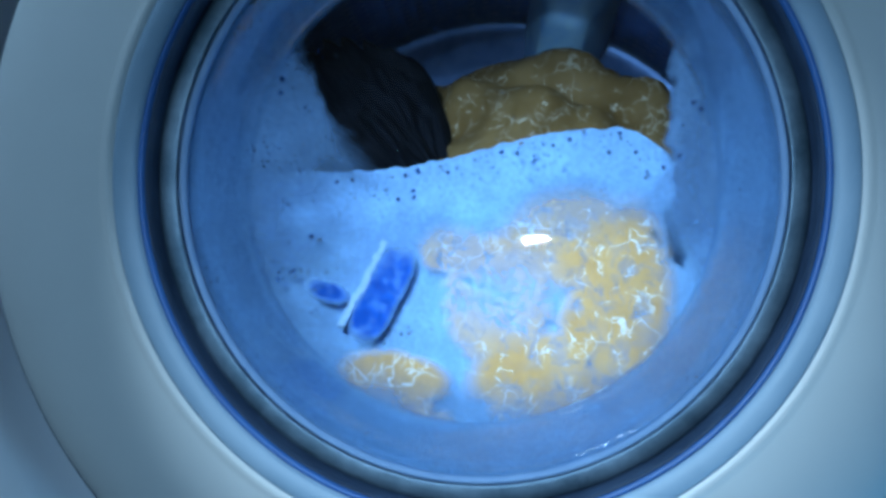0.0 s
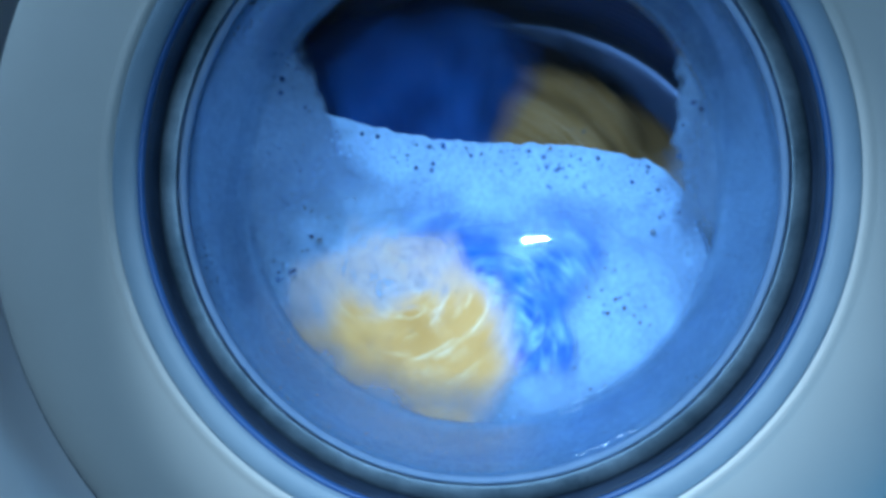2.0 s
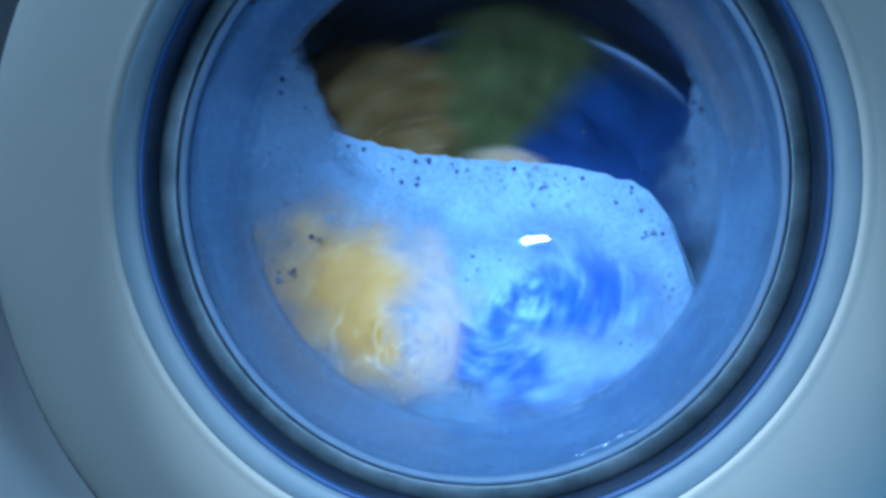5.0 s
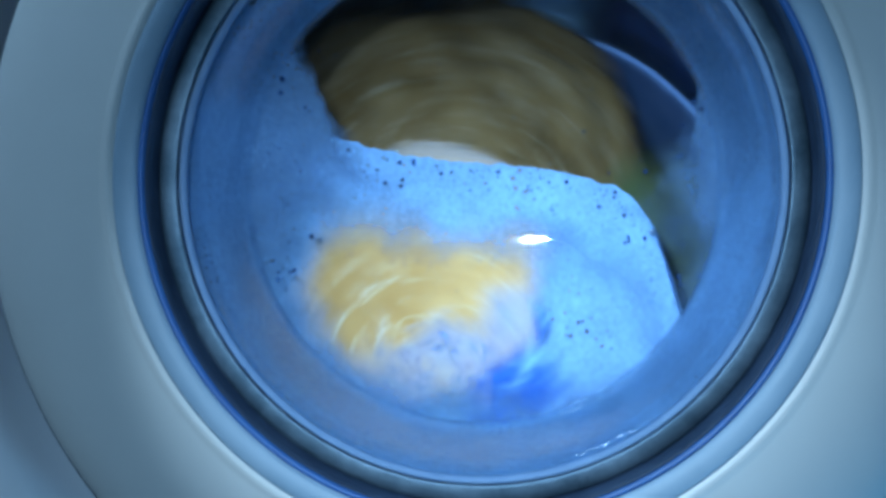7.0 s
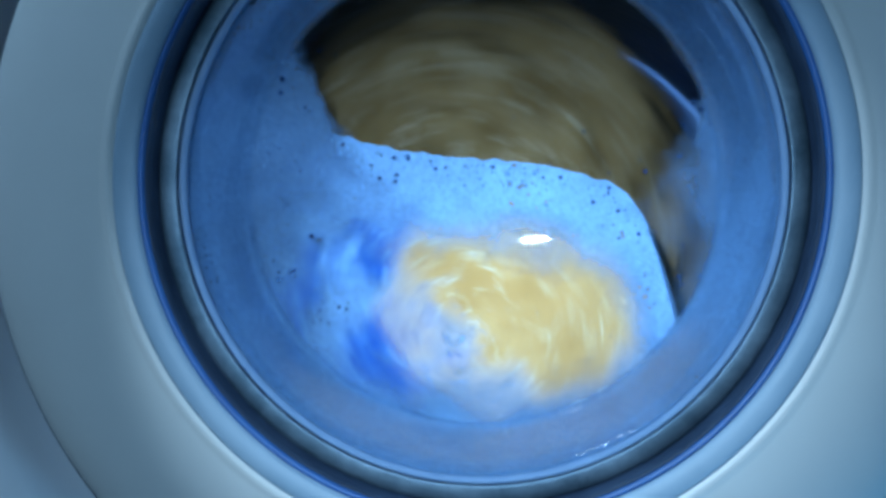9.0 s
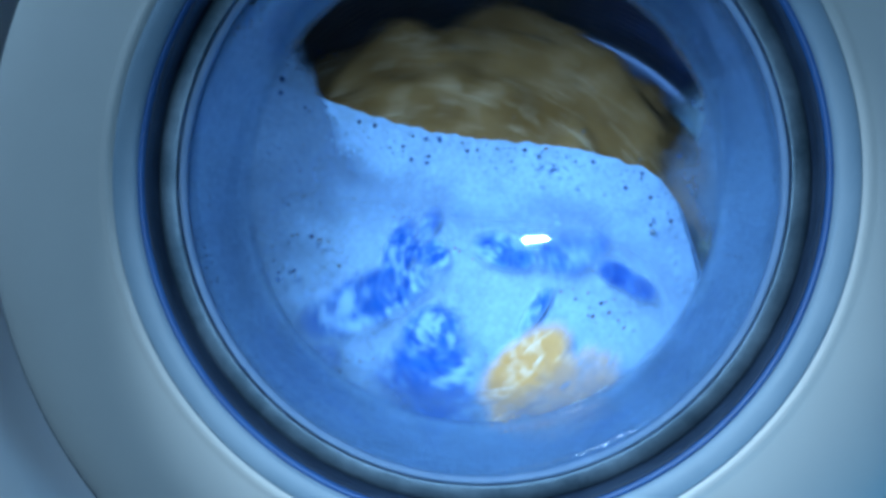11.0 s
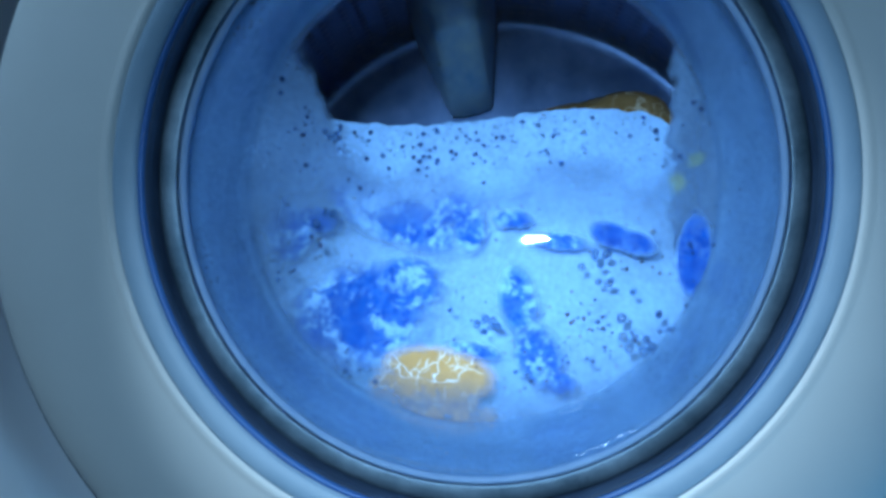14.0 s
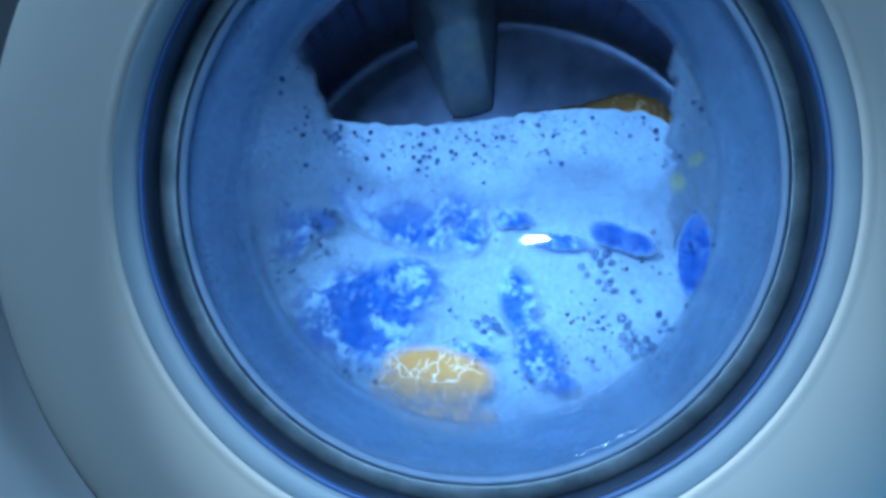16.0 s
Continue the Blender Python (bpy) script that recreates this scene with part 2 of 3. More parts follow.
# ---- mesh helpers ----
def part(name, bm, mat, parent=None, label="", smooth=True):
    me = bpy.data.meshes.new(name)
    bm.normal_update()
    bm.to_mesh(me)
    bm.free()
    me.materials.append(mat)
    if smooth:
        for p in me.polygons:
            p.use_smooth = True
    ob = new(name, me)
    ob.parent = parent
    if label:
        tagged(ob, label)
    return ob


def revolve(profile, n=128, closed=True, wobble=0.0):
    """Turns (radius, depth) points round the y axis."""
    bm = bmesh.new()
    rings = []
    for r, y in profile:
        if r < 1e-6:
            rings.append([bm.verts.new((0, y, 0))])
            continue
        rings.append([bm.verts.new((r * math.cos(a), y + wobble * noise.noise((9 * math.cos(a), 9 * math.sin(a), r * 60)), r * math.sin(a))) for a in (2 * math.pi * i / n for i in range(n))])
    pairs = list(zip(rings, rings[1:])) + ([(rings[-1], rings[0])] if closed else [])
    for a, b in pairs:
        for i in range(n):
            j = (i + 1) % n
            if len(a) == 1 and len(b) == 1:
                continue
            if len(a) == 1:
                bm.faces.new((a[0], b[j], b[i]))
            elif len(b) == 1:
                bm.faces.new((a[i], a[j], b[0]))
            else:
                bm.faces.new((a[i], a[j], b[j], b[i]))
    bmesh.ops.recalc_face_normals(bm, faces=bm.faces)
    return bm


def box(x0, x1, y0, y1, z0, z1, bevel=0.0):
    bm = bmesh.new()
    bmesh.ops.create_cube(bm, size=1.0, matrix=Matrix.Translation(((x0 + x1) / 2, (y0 + y1) / 2, (z0 + z1) / 2)) @ Matrix.Diagonal((x1 - x0, y1 - y0, z1 - z0, 1)))
    if bevel:
        bmesh.ops.bevel(bm, geom=bm.edges[:], offset=bevel, segments=3, affect="EDGES")
    return bm


def smoothstep(a, b, x):
    t = min(max((x - a) / (b - a), 0.0), 1.0)
    return t * t * (3 - 2 * t)


# ---- the room ----
def slab(name, label, mat, *dims):
    return tagged(part(name, box(*dims), mat, smooth=False), label, name.split("_")[0], kind="structure")


slab("floor", "grey stone floor under the washing machine", M_FLOOR, -1.3, 1.3, -1.9, 0.9, -0.1, 0.0)
slab("wall_north", "plain painted wall behind the washing machine", M_WALL, -1.3, 1.3, 0.8, 0.9, 0.0, 2.4)
slab("wall_south", "plain painted wall of the laundry room", M_WALL, -1.3, 1.3, -1.9, -1.8, 0.0, 2.4)
slab("wall_east", "plain painted side wall of the laundry room", M_WALL, 1.2, 1.3, -1.8, 0.8, 0.0, 2.4)
slab("wall_west", "plain painted side wall of the laundry room", M_WALL, -1.3, -1.2, -1.8, 0.8, 0.0, 2.4)
slab("ceiling", "plain painted ceiling of the laundry room", M_WALL, -1.3, 1.3, -1.9, 0.9, 2.4, 2.5)

# ---- the washing machine ----
RS = 0.292                    # radius of the glass dome
CY = -0.190                   # depth of the dome's centre of curvature
CENTRE = Vector((0, CY, H))
TILT = 6.0                   # lean of the drum
BACK = Vector((0.012, 0.36, H - 0.048))

machine = tagged(new("washing_machine"), "white front-loading washing machine with a round glass door", "washing machine")


def on_door(ob):
    ob.location = (0, 0, H)
    return ob


def front_panel():
    """The front sheet with the door's round opening pressed into it."""
    bm = bmesh.new()
    n = 160
    rings = []

    def square(a):
        c, s = math.cos(a), math.sin(a)
        k = min(0.300 / abs(c) if abs(c) > 1e-6 else 9, (0.39 if s > 0 else 0.455) / abs(s) if abs(s) > 1e-6 else 9)
        return k * c, k * s

    for f, y, r in ((0, 0.075, 0.186), (0, 0.063, 0.186), (0, 0.060, 0.190), (0, 0.060, 0.20), (0, 0.060, 0.278), (0, 0.052, 0.284), (0, 0.038, 0.289), (0, 0.028, 0.293), (0, 0.0235, 0.2975), (1, 0.0225, 0), (1, 0.051, 0)):
        ring = []
        for i in range(n):
            a = 2 * math.pi * i / n
            x, z = square(a) if f else (r * math.cos(a), r * math.sin(a))
            ring.append(bm.verts.new((x, y, z)))
        rings.append(ring)
    for a, b in zip(rings, rings[1:]):
        for i in range(n):
            j = (i + 1) % n
            bm.faces.new((a[i], a[j], b[j], b[i]))
    bmesh.ops.recalc_face_normals(bm, faces=bm.faces)
    return bm


on_door(part("front_panel", front_panel(), M_PANEL, machine, "white enamelled front panel"))
part("side_panel", box(-0.30, -0.285, 0.052, 0.62, 0.01, 0.85, 0.002), M_PANEL, machine, smooth=False)
part("side_panel", box(0.285, 0.30, 0.052, 0.62, 0.01, 0.85, 0.002), M_PANEL, machine, smooth=False)
part("top_panel", box(-0.30, 0.30, 0.022, 0.63, 0.852, 0.875, 0.004), M_PANEL, machine, smooth=False)
part("back_panel", box(-0.30, 0.30, 0.622, 0.63, 0.01, 0.85), M_PANEL, machine, smooth=False)
part("plinth", box(-0.28, 0.28, 0.06, 0.60, 0.0, 0.03, 0.003), M_RUBBER, machine, smooth=False)

door = on_door(part("door", revolve([
    (0.1694, 0.010), (0.1694, 0.0015), (0.1735, 0.0002), (0.1805, -0.0018), (0.1822, -0.0034), (0.1845, -0.0040), (0.1862, -0.0032), (0.1885, -0.0032),
    (0.205, -0.0042), (0.230, -0.0034), (0.245, 0.0000), (0.2520, 0.0045), (0.2558, 0.0110), (0.2558, 0.0250), (0.250, 0.0265), (0.1694, 0.0265)], 192), M_DOOR, machine, "cream plastic door frame"))
part("inner_lip", revolve([(0.1693, 0.0004), (0.1712, -0.0018), (0.1770, -0.0026), (0.1796, -0.0031), (0.1812, -0.0022), (0.1735, -0.0004), (0.1693, 0.0012)], 192), M_LIP, door, "raised lip round the glass, coloured for its blue reflection")
part("blue_seal", revolve([(0.1692, 0.0060), (0.1692, 0.0006), (0.1690, 0.0001), (0.1684, -0.0002), (0.1672, 0.0002), (0.1662, 0.0012), (0.1658, 0.0020), (0.1657, 0.0060)], 192), M_SEAL, door, "thin blue ring round the trim")
part("groove_ring", revolve([(0.1656, 0.0150), (0.1656, 0.0006), (0.1650, 0.0010), (0.1648, 0.0085), (0.1645, 0.0118), (0.1634, 0.0132), (0.1630, 0.0150)], 192), M_GROOVE, door, "dark grey plastic groove round the trim")
part("trim_ring", revolve([(0.1631, 0.0160), (0.1631, 0.0112), (0.1629, 0.0109), (0.1625, 0.0108), (0.1605, 0.0109), (0.1585, 0.0111), (0.1565, 0.0114), (0.1550, 0.0117), (0.1543, 0.0119), (0.1541, 0.0122), (0.1541, 0.0170)], 192), M_TRIM, door, "worn grey metal trim ring")
part("glass_edge", revolve([(0.1543, 0.0190), (0.1543, 0.0156), (0.1540, 0.0153), (0.1530, 0.0155), (0.1518, 0.0162), (0.1510, 0.0172), (0.1510, 0.0190)], 192), M_EDGE, door, "ring added for light caught on the glass edge")


def dome_depth(extra, r):
    return CY + math.sqrt((RS + extra) ** 2 - r * r)


bowl = part("glass_bowl", revolve(
    [(r, dome_depth(-0.004, r)) for r in (0.1336, 0.126, 0.11, 0.095, 0.08, 0.06, 0.04, 0.02, 0.0)]
    + [(r, dome_depth(0.0, r)) for r in (0.0, 0.02, 0.04, 0.06, 0.08, 0.095, 0.11, 0.126, 0.1366)], 160, closed=False), M_GLASS, door, "clear domed glass of the door")
bowl.visible_shadow = False
wall = part("glass_wall", revolve(
    [(0.1506, 0.0172), (0.1490, 0.0176), (0.1474, 0.0200), (0.1450, 0.0270), (0.1395, 0.0440), (0.1345, 0.0600), (0.1337, dome_depth(-0.004, 0.1336)),
     (0.1367, dome_depth(0.0, 0.1366)), (0.1385, 0.0640), (0.1435, 0.0470), (0.1490, 0.0290), (0.1506, 0.0230)], 160), M_GLASS, door, "clear sloping wall of the door glass")
wall.visible_shadow = False

# dark ring added for the shadow line in the gap round the door
on_door(part("door_gap_shade", revolve([(0.2561, 0.0135), (0.2572, 0.0125), (0.2588, 0.0140), (0.2588, 0.0262), (0.2561, 0.0262)], 160), M_GROOVE, machine, "dark ring added as shade in the gap round the door"))

# rubber bellows between the front and the drum
on_door(part("bellows", revolve([(0.186, 0.062), (0.176, 0.064), (0.166, 0.070), (0.162, 0.078), (0.168, 0.086), (0.176, 0.090), (0.172, 0.098), (0.178, 0.104), (0.186, 0.104), (0.192, 0.09)], 96), M_RUBBER, machine, "grey rubber door bellows"))

DRUM_POSE = Matrix.Translation(BACK) @ pose(0, 0, 0, -TILT)
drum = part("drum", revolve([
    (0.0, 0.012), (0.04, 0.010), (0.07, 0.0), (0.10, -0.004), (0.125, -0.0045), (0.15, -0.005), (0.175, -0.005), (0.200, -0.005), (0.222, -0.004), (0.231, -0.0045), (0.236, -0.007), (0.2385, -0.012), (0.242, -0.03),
    (0.243, -0.14), (0.243, -0.245), (0.238, -0.26), (0.215, -0.268), (0.195, -0.27), (0.195, -0.272), (0.217, -0.271), (0.240, -0.263), (0.246, -0.25), (0.246, 0.0), (0.23, 0.014), (0.0, 0.016)], 144, closed=False), M_DRUM, machine, "dimpled stainless steel drum, coloured for dim blue light")
drum.matrix_basis = DRUM_POSE


def lifter(angle):
    """A raised paddle along the drum's wall."""
    bm = bmesh.new()
    rows = []
    for y, h, w, t in ((-0.004, 0.020, 0.043, 0.020), (-0.010, 0.098, 0.043, 0.0190), (-0.014, 0.100, 0.042, 0.0188), (-0.05, 0.084, 0.041, 0.0180), (-0.09, 0.064, 0.039, 0.0172), (-0.112, 0.052, 0.036, 0.0160), (-0.118, 0.045, 0.034, 0.0140), (-0.124, 0.010, 0.030, 0.010)):
        pts = [(-w, 0.241), (-t - 0.003, 0.243 - h + 0.008), (-t, 0.243 - h + 0.001), (-t * 0.5, 0.243 - h - 0.001), (t * 0.5, 0.243 - h - 0.001), (t, 0.243 - h + 0.001), (t + 0.003, 0.243 - h + 0.008), (w, 0.241)]
        rows.append([bm.verts.new((x, y, z)) for x, z in pts])
    for a, b in zip(rows, rows[1:]):
        for i in range(len(a) - 1):
            bm.faces.new((a[i], a[i + 1], b[i + 1], b[i]))
    bm.faces.new(rows[0])
    bm.faces.new(list(reversed(rows[-1])))
    bmesh.ops.recalc_face_normals(bm, faces=bm.faces)
    bmesh.ops.rotate(bm, verts=bm.verts[:], cent=(0, 0, 0), matrix=Matrix.Rotation(radians(angle), 3, "Y"))
    return bm


for k in range(3):
    part("lifter", lifter(-11 + 120 * k), M_LIFTER, drum, "raised steel drum paddle, coloured as lit by blue light")


# ---- things on the dome ----
def face(u, v):
    """Door-face chart to metres across and up from the door's centre."""
    return (u - 849) / 2950, (338 - v) / 2950


def on_dome(x, z, extra):
    r = RS + extra
    s = r / RS
    x, z = x * s, z * s
    return Vector((x, math.sqrt(max(r * r - x * x - z * z, 1e-6)), z))


def dome_sheet(name, field, mat, extra, thick, step, bounds, wrinkle=0.0, wscale=40, warp=None):
    """A sheet pressed against the dome. field(u, v) gives the foam's thickness from 0 to 1, or None where there is no sheet."""
    u0, u1, v0, v1 = bounds
    nu, nv = int((u1 - u0) / step), int((v1 - v0) / step)
    bm = bmesh.new()
    layer = bm.verts.layers.float.new("suds")
    grid = {}
    for i in range(nu + 1):
        for j in range(nv + 1):
            u, v = u0 + i * step, v0 + j * step
            if warp:
                v += warp(u)
            f = field(u, v)
            if f is None:
                continue
            x, z = face(u, v)
            if x * x + z * z > 0.030:
                continue
            w = wrinkle * (noise.noise((x * wscale, z * wscale, 3.1)) + 0.5 * noise.noise((x * wscale * 2.7, z * wscale * 2.7, 7.7))) if wrinkle else 0
            p = bm.verts.new(on_dome(x, z, extra + abs(w)))
            p[layer] = f
            grid[i, j] = p
    front = []
    for (i, j), p in grid.items():
        q = [grid.get(k) for k in ((i, j), (i + 1, j), (i + 1, j + 1), (i, j + 1))]
        if all(q):
            front.append(bm.faces.new(q))
    if thick:
        res = bmesh.ops.extrude_face_region(bm, geom=front)
        for g in res["geom"]:
            if isinstance(g, bmesh.types.BMVert):
                g.co = g.co * (1 + thick / RS)
    lone = [p for p in bm.verts if not p.link_faces]
    bmesh.ops.delete(bm, geom=lone, context="VERTS")
    bmesh.ops.recalc_face_normals(bm, faces=bm.faces)
    ob = part(name, bm, mat)
    ob.location = CENTRE
    return ob


def blob(u, v, cu, cv, ru, rv, turn=0.0):
    """1 in the middle of an ellipse, 0 at its edge, negative outside."""
    c, s = math.cos(radians(turn)), math.sin(radians(turn))
    du, dv = u - cu, v - cv
    a, b = (du * c + dv * s) / ru, (-du * s + dv * c) / rv
    return 1 - math.sqrt(a * a + b * b)


def wav(u, v, s, k=0.0):
    return noise.noise((u / s, v / s, k))


# suds clinging to the glass all round, thin over the view into the drum
def opening(u, v):
    w = 14 * wav(u, v, 45, 2.0) + 7 * wav(u, v, 16, 5.0)
    left = 508 + 0.32 * v + w if v < 230 else 582 + w
    right = 1226 + 0.03 * v + 1.6 * w
    side = min(u - left, right - u)
    soft = 12 + 0.8 * max(0.0, v - 185)
    upper = smoothstep(-10 - soft * 0.4, soft, side) * (1 - smoothstep(300, 420, v - 0.9 * max(0.0, u - 1040)))
    lower = smoothstep(-0.26, 0.44, blob(u, v, 872, 478, 440, 282) + 0.10 * wav(u, v, 60, 9.0))
    murk = 0.7 * smoothstep(0.0, 0.6, blob(u, v, 790, 745, 135, 62, 5))
    return max(upper, lower, murk)


def glass_suds():
    """Foam behind the sloping wall of the bowl and round the rim of its dome."""
    bm = bmesh.new()
    layer = bm.verts.layers.float.new("suds")
    n = 260
    rows = []
    prof = [(0.1530, 0.0225), (0.1505, 0.0275), (0.1483, 0.0350), (0.1460, 0.0430), (0.1435, 0.0510), (0.1410, 0.0595), (0.1385, 0.0660)]
    radii = [0.1345 - 0.0016 * k for k in range(82)]
    prof += [(r, CY + math.sqrt((RS + 0.0012) ** 2 - r * r)) for r in radii]
    for r, y in prof:
        row = []
        for i in range(n):
            a = 2 * math.pi * i / n
            x, z = r * math.cos(a), r * math.sin(a)
            p = bm.verts.new((x, y, z))
            u, v = 849 + 2950 * x, 338 - 2950 * z
            # thinned towards the top, which darkens it there
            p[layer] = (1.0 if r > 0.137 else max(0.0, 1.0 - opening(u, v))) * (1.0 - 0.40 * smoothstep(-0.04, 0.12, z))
            row.append(p)
        rows.append(row)
    for a, b in zip(rows, rows[1:]):
        for i in range(n):
            j = (i + 1) % n
            if max(q[layer] for q in (a[i], a[j], b[i], b[j])) > 0.02:
                bm.faces.new((a[i], a[j], b[j], b[i]))
    bmesh.ops.delete(bm, geom=[p for p in bm.verts if not p.link_faces], context="VERTS")
    bmesh.ops.recalc_face_normals(bm, faces=bm.faces)
    ob = part("glass_suds", bm, M_COLLAR_DIM)
    ob.location = (0, 0, H)
    return tagged(ob, "milky blue soap suds clinging to the door glass, colour darkened for dimmer light", "soap suds", kind="stuff")


glass_suds()


def side_field(u, v):
    edge = 1172 + 12 * wav(u, v, 40, 6.0) + 5 * wav(u, v, 14, 2.0) + 22 * smoothstep(60, 0, v)
    f = smoothstep(-8, 16, u - edge) * (1 - smoothstep(330, 470, v)) * (1 - smoothstep(1250, 1290, u))
    return f if f > 0.01 else None


side_suds = tagged(dome_sheet("side_suds", side_field, M_COLLAR_DIM, 0.0018, 0.0, 5, (1140, 1300, -10, 480)), "milky suds sliding along the door glass", "soap suds", kind="stuff")


# the bank of foam that slops behind the glass
def bank_top(u):
    return 206 + 9 * math.sin(u / 95.0) + 5 * noise.noise((u / 22.0, 0, 0)) + 0.0004 * max(u - 950, 0) ** 2 + 0.011 * max(u - 1142, 0) ** 2


def bank_front(u, v):
    d = v - bank_top(u)
    fade = 1 - smoothstep(30, 215, d + 30 * wav(u, v, 70, 4.0))
    return fade if fade > 0.01 else None


def bank_back(u, v):
    return 1.0


foam_bank = tagged(dome_sheet("foam_bank", bank_front, M_BANK, 0.0030, 0.0, 6, (380, 1340, 0, 260), warp=bank_top), "bank of white soap foam behind the door glass", "soap foam", kind="stuff")
foam_back = tagged(dome_sheet("foam_mass", bank_back, M_BANK, 0.022, 0.0, 9, (400, 1320, 6, 720), wrinkle=0.004, wscale=22, warp=bank_top), "mass of white soap foam among the laundry", "soap foam", kind="stuff")


def bubbles(name, spots, extra, mat):
    """Loose soap bubbles sitting in the froth: (u, v, radius) each."""
    bm = bmesh.new()
    for u, v, r in spots:
        x, z = face(u, v)
        p = on_dome(x, z, extra)
        bmesh.ops.create_icosphere(bm, subdivisions=2, radius=r / 2950, matrix=Matrix.Translation(p) @ Matrix.Diagonal((1, 0.55, random.uniform(0.8, 1.1), 1)))
    ob = part(name, bm, mat)
    ob.location = CENTRE
    return ob


def bubble_material(name, cover, lo, hi):
    m, nt, p, out = material(name)
    nt.links.new(ramp(nt, noise_of(nt, 90, 3.0), [(0.35, lo), (0.65, hi)]), p.inputs["Base Color"])
    p.inputs["Roughness"].default_value = 0.12
    clear = nt.nodes.new("ShaderNodeBsdfTransparent")
    mix = nt.nodes.new("ShaderNodeMixShader")
    mix.inputs[0].default_value = cover
    nt.links.new(clear.outputs[0], mix.inputs[1])
    nt.links.new(p.outputs[0], mix.inputs[2])
    nt.links.new(mix.outputs[0], out.inputs["Surface"])
    return m


M_BUBBLE = bubble_material("bubble_film", 0.45, (0.008, 0.045, 0.18), (0.04, 0.17, 0.46))
rng = random.Random(4)
top_spots = []
for _ in range(120):
    u = rng.uniform(470, 1200)
    top_spots.append((u, bank_top(u) + 8 + abs(rng.gauss(0, 30)), rng.choice((1.0, 1.2, 1.5, 1.8, 2.2, 2.8, 4.2))))
edge_bubbles = tagged(bubbles("edge_bubbles", top_spots, 0.0022, M_BUBBLE), "scattered dark soap bubbles along the foam's edge", "soap bubbles", kind="stuff")
glass_spots = []
for cu, cv, su, sv, n in ((500, 340, 16, 60, 22), (530, 90, 18, 60, 18), (1215, 120, 16, 70, 22), (510, 500, 20, 60, 18)):
    for _ in range(n):
        glass_spots.append((rng.gauss(cu, su), rng.gauss(cv, sv), rng.choice((1.0, 1.2, 1.4, 1.8, 2.2, 2.8, 5.0))))
large_spots = []
for cu, cv, su, sv, n in ((1215, 480, 18, 45, 26), (590, 640, 40, 18, 22), (1090, 590, 60, 40, 34), (960, 640, 40, 40, 30), (850, 590, 40, 30, 12), (640, 650, 30, 14, 8), (560, 235, 50, 14, 40), (850, 260, 130, 16, 40), (800, 300, 180, 40, 40)):
    for _ in range(n):
        large_spots.append((rng.gauss(cu, su), rng.gauss(cv, sv), rng.choice((1.2, 1.5, 1.8, 2.2, 2.8, 3.6, 5.0))))
for cu, cv, n in ((1110, 595, 9), (1045, 455, 6), (850, 580, 5), (1095, 510, 4), (575, 390, 5), (1150, 560, 5)):
    for _ in range(n):
        large_spots.append((rng.gauss(cu, 20), rng.gauss(cv, 16), rng.uniform(4.0, 9.5)))
tagged(bubbles("glass_bubbles", glass_spots, 0.0002, M_BUBBLE), "clusters of small soap bubbles on the door glass", "soap bubbles", kind="stuff")
rest_bubbles = tagged(bubbles("large_bubbles", large_spots, 0.0002, M_BUBBLE), "larger clear soap bubbles on the door glass", "soap bubbles", kind="stuff")

def droplet_material():
    m, nt, p, out = material("water_droplet")
    nt.nodes.remove(p)
    clear = nt.nodes.new("ShaderNodeBsdfTransparent")
    gloss = nt.nodes.new("ShaderNodeBsdfGlossy")
    gloss.inputs["Roughness"].default_value = 0.05
    mix = nt.nodes.new("ShaderNodeMixShader")
    mix.inputs[0].default_value = 0.35
    nt.links.new(clear.outputs[0], mix.inputs[1])
    nt.links.new(gloss.outputs[0], mix.inputs[2])
    nt.links.new(mix.outputs[0], out.inputs["Surface"])
    return m


drop_spots = [(563, 428, 6), (1150, 415, 7), (300, 440, 4), (1128, 70, 4), (755, 835, 5), (968, 820, 3), (955, 300, 3), (1035, 235, 4), (560, 515, 3), (668, 700, 3)]
drop_spots += [(rng.uniform(480, 1230), rng.uniform(20, 700), rng.uniform(1.2, 2.6)) for _ in range(45)]
drop_spots = [d for d in drop_spots if math.hypot(d[0] - 849, d[1] - 338) < 370]
tagged(bubbles("water_droplets", drop_spots, -0.0042, droplet_material()), "tiny clear water droplets on the door glass", "water droplets", kind="stuff")

# yellow pillowcase
YELLOW = ((1040, 420, 185, 115, 5), (1090, 560, 130, 110, -20), (960, 655, 150, 85, -8), (880, 520, 120, 140, 0), (800, 440, 75, 55, 0))


def yellow_field(u, v):
    f = max(blob(u, v, *b) for b in YELLOW)
    f = min(f, (345 - math.hypot(u - 838, v - 500)) / 110)
    if f < -0.12:
        return None
    white = blob(u, v, 868, 512, 165, 115)
    return min(1.0, max(0.38, 0.96 - 1.9 * f)) + 0.48 * max(0.0, white)


pillowcase = tagged(dome_sheet("pillowcase", yellow_field, M_YELLOW, 0.006, 0.0, 5, (540, 1290, 240, 800), wrinkle=0.005, wscale=30), "wet yellow pillowcase with white crackle print and foam", "pillowcase")

# the yellow duvet cover that churns against the glass while the drum runs
def duvet_field(u, v):
    f = blob(u, v, 838, 500, 248, 215, 10) + 0.10 * wav(u, v, 90, 3.0)
    if f < -0.1:
        return None
    inner = smoothstep(-60, 150, 838 - u + 0.4 * (v - 500))
    return min(1.15, max(0.14, 0.62 - 2.0 * f) + 0.55 * inner + 0.22 * wav(u, v, 60, 8.0))


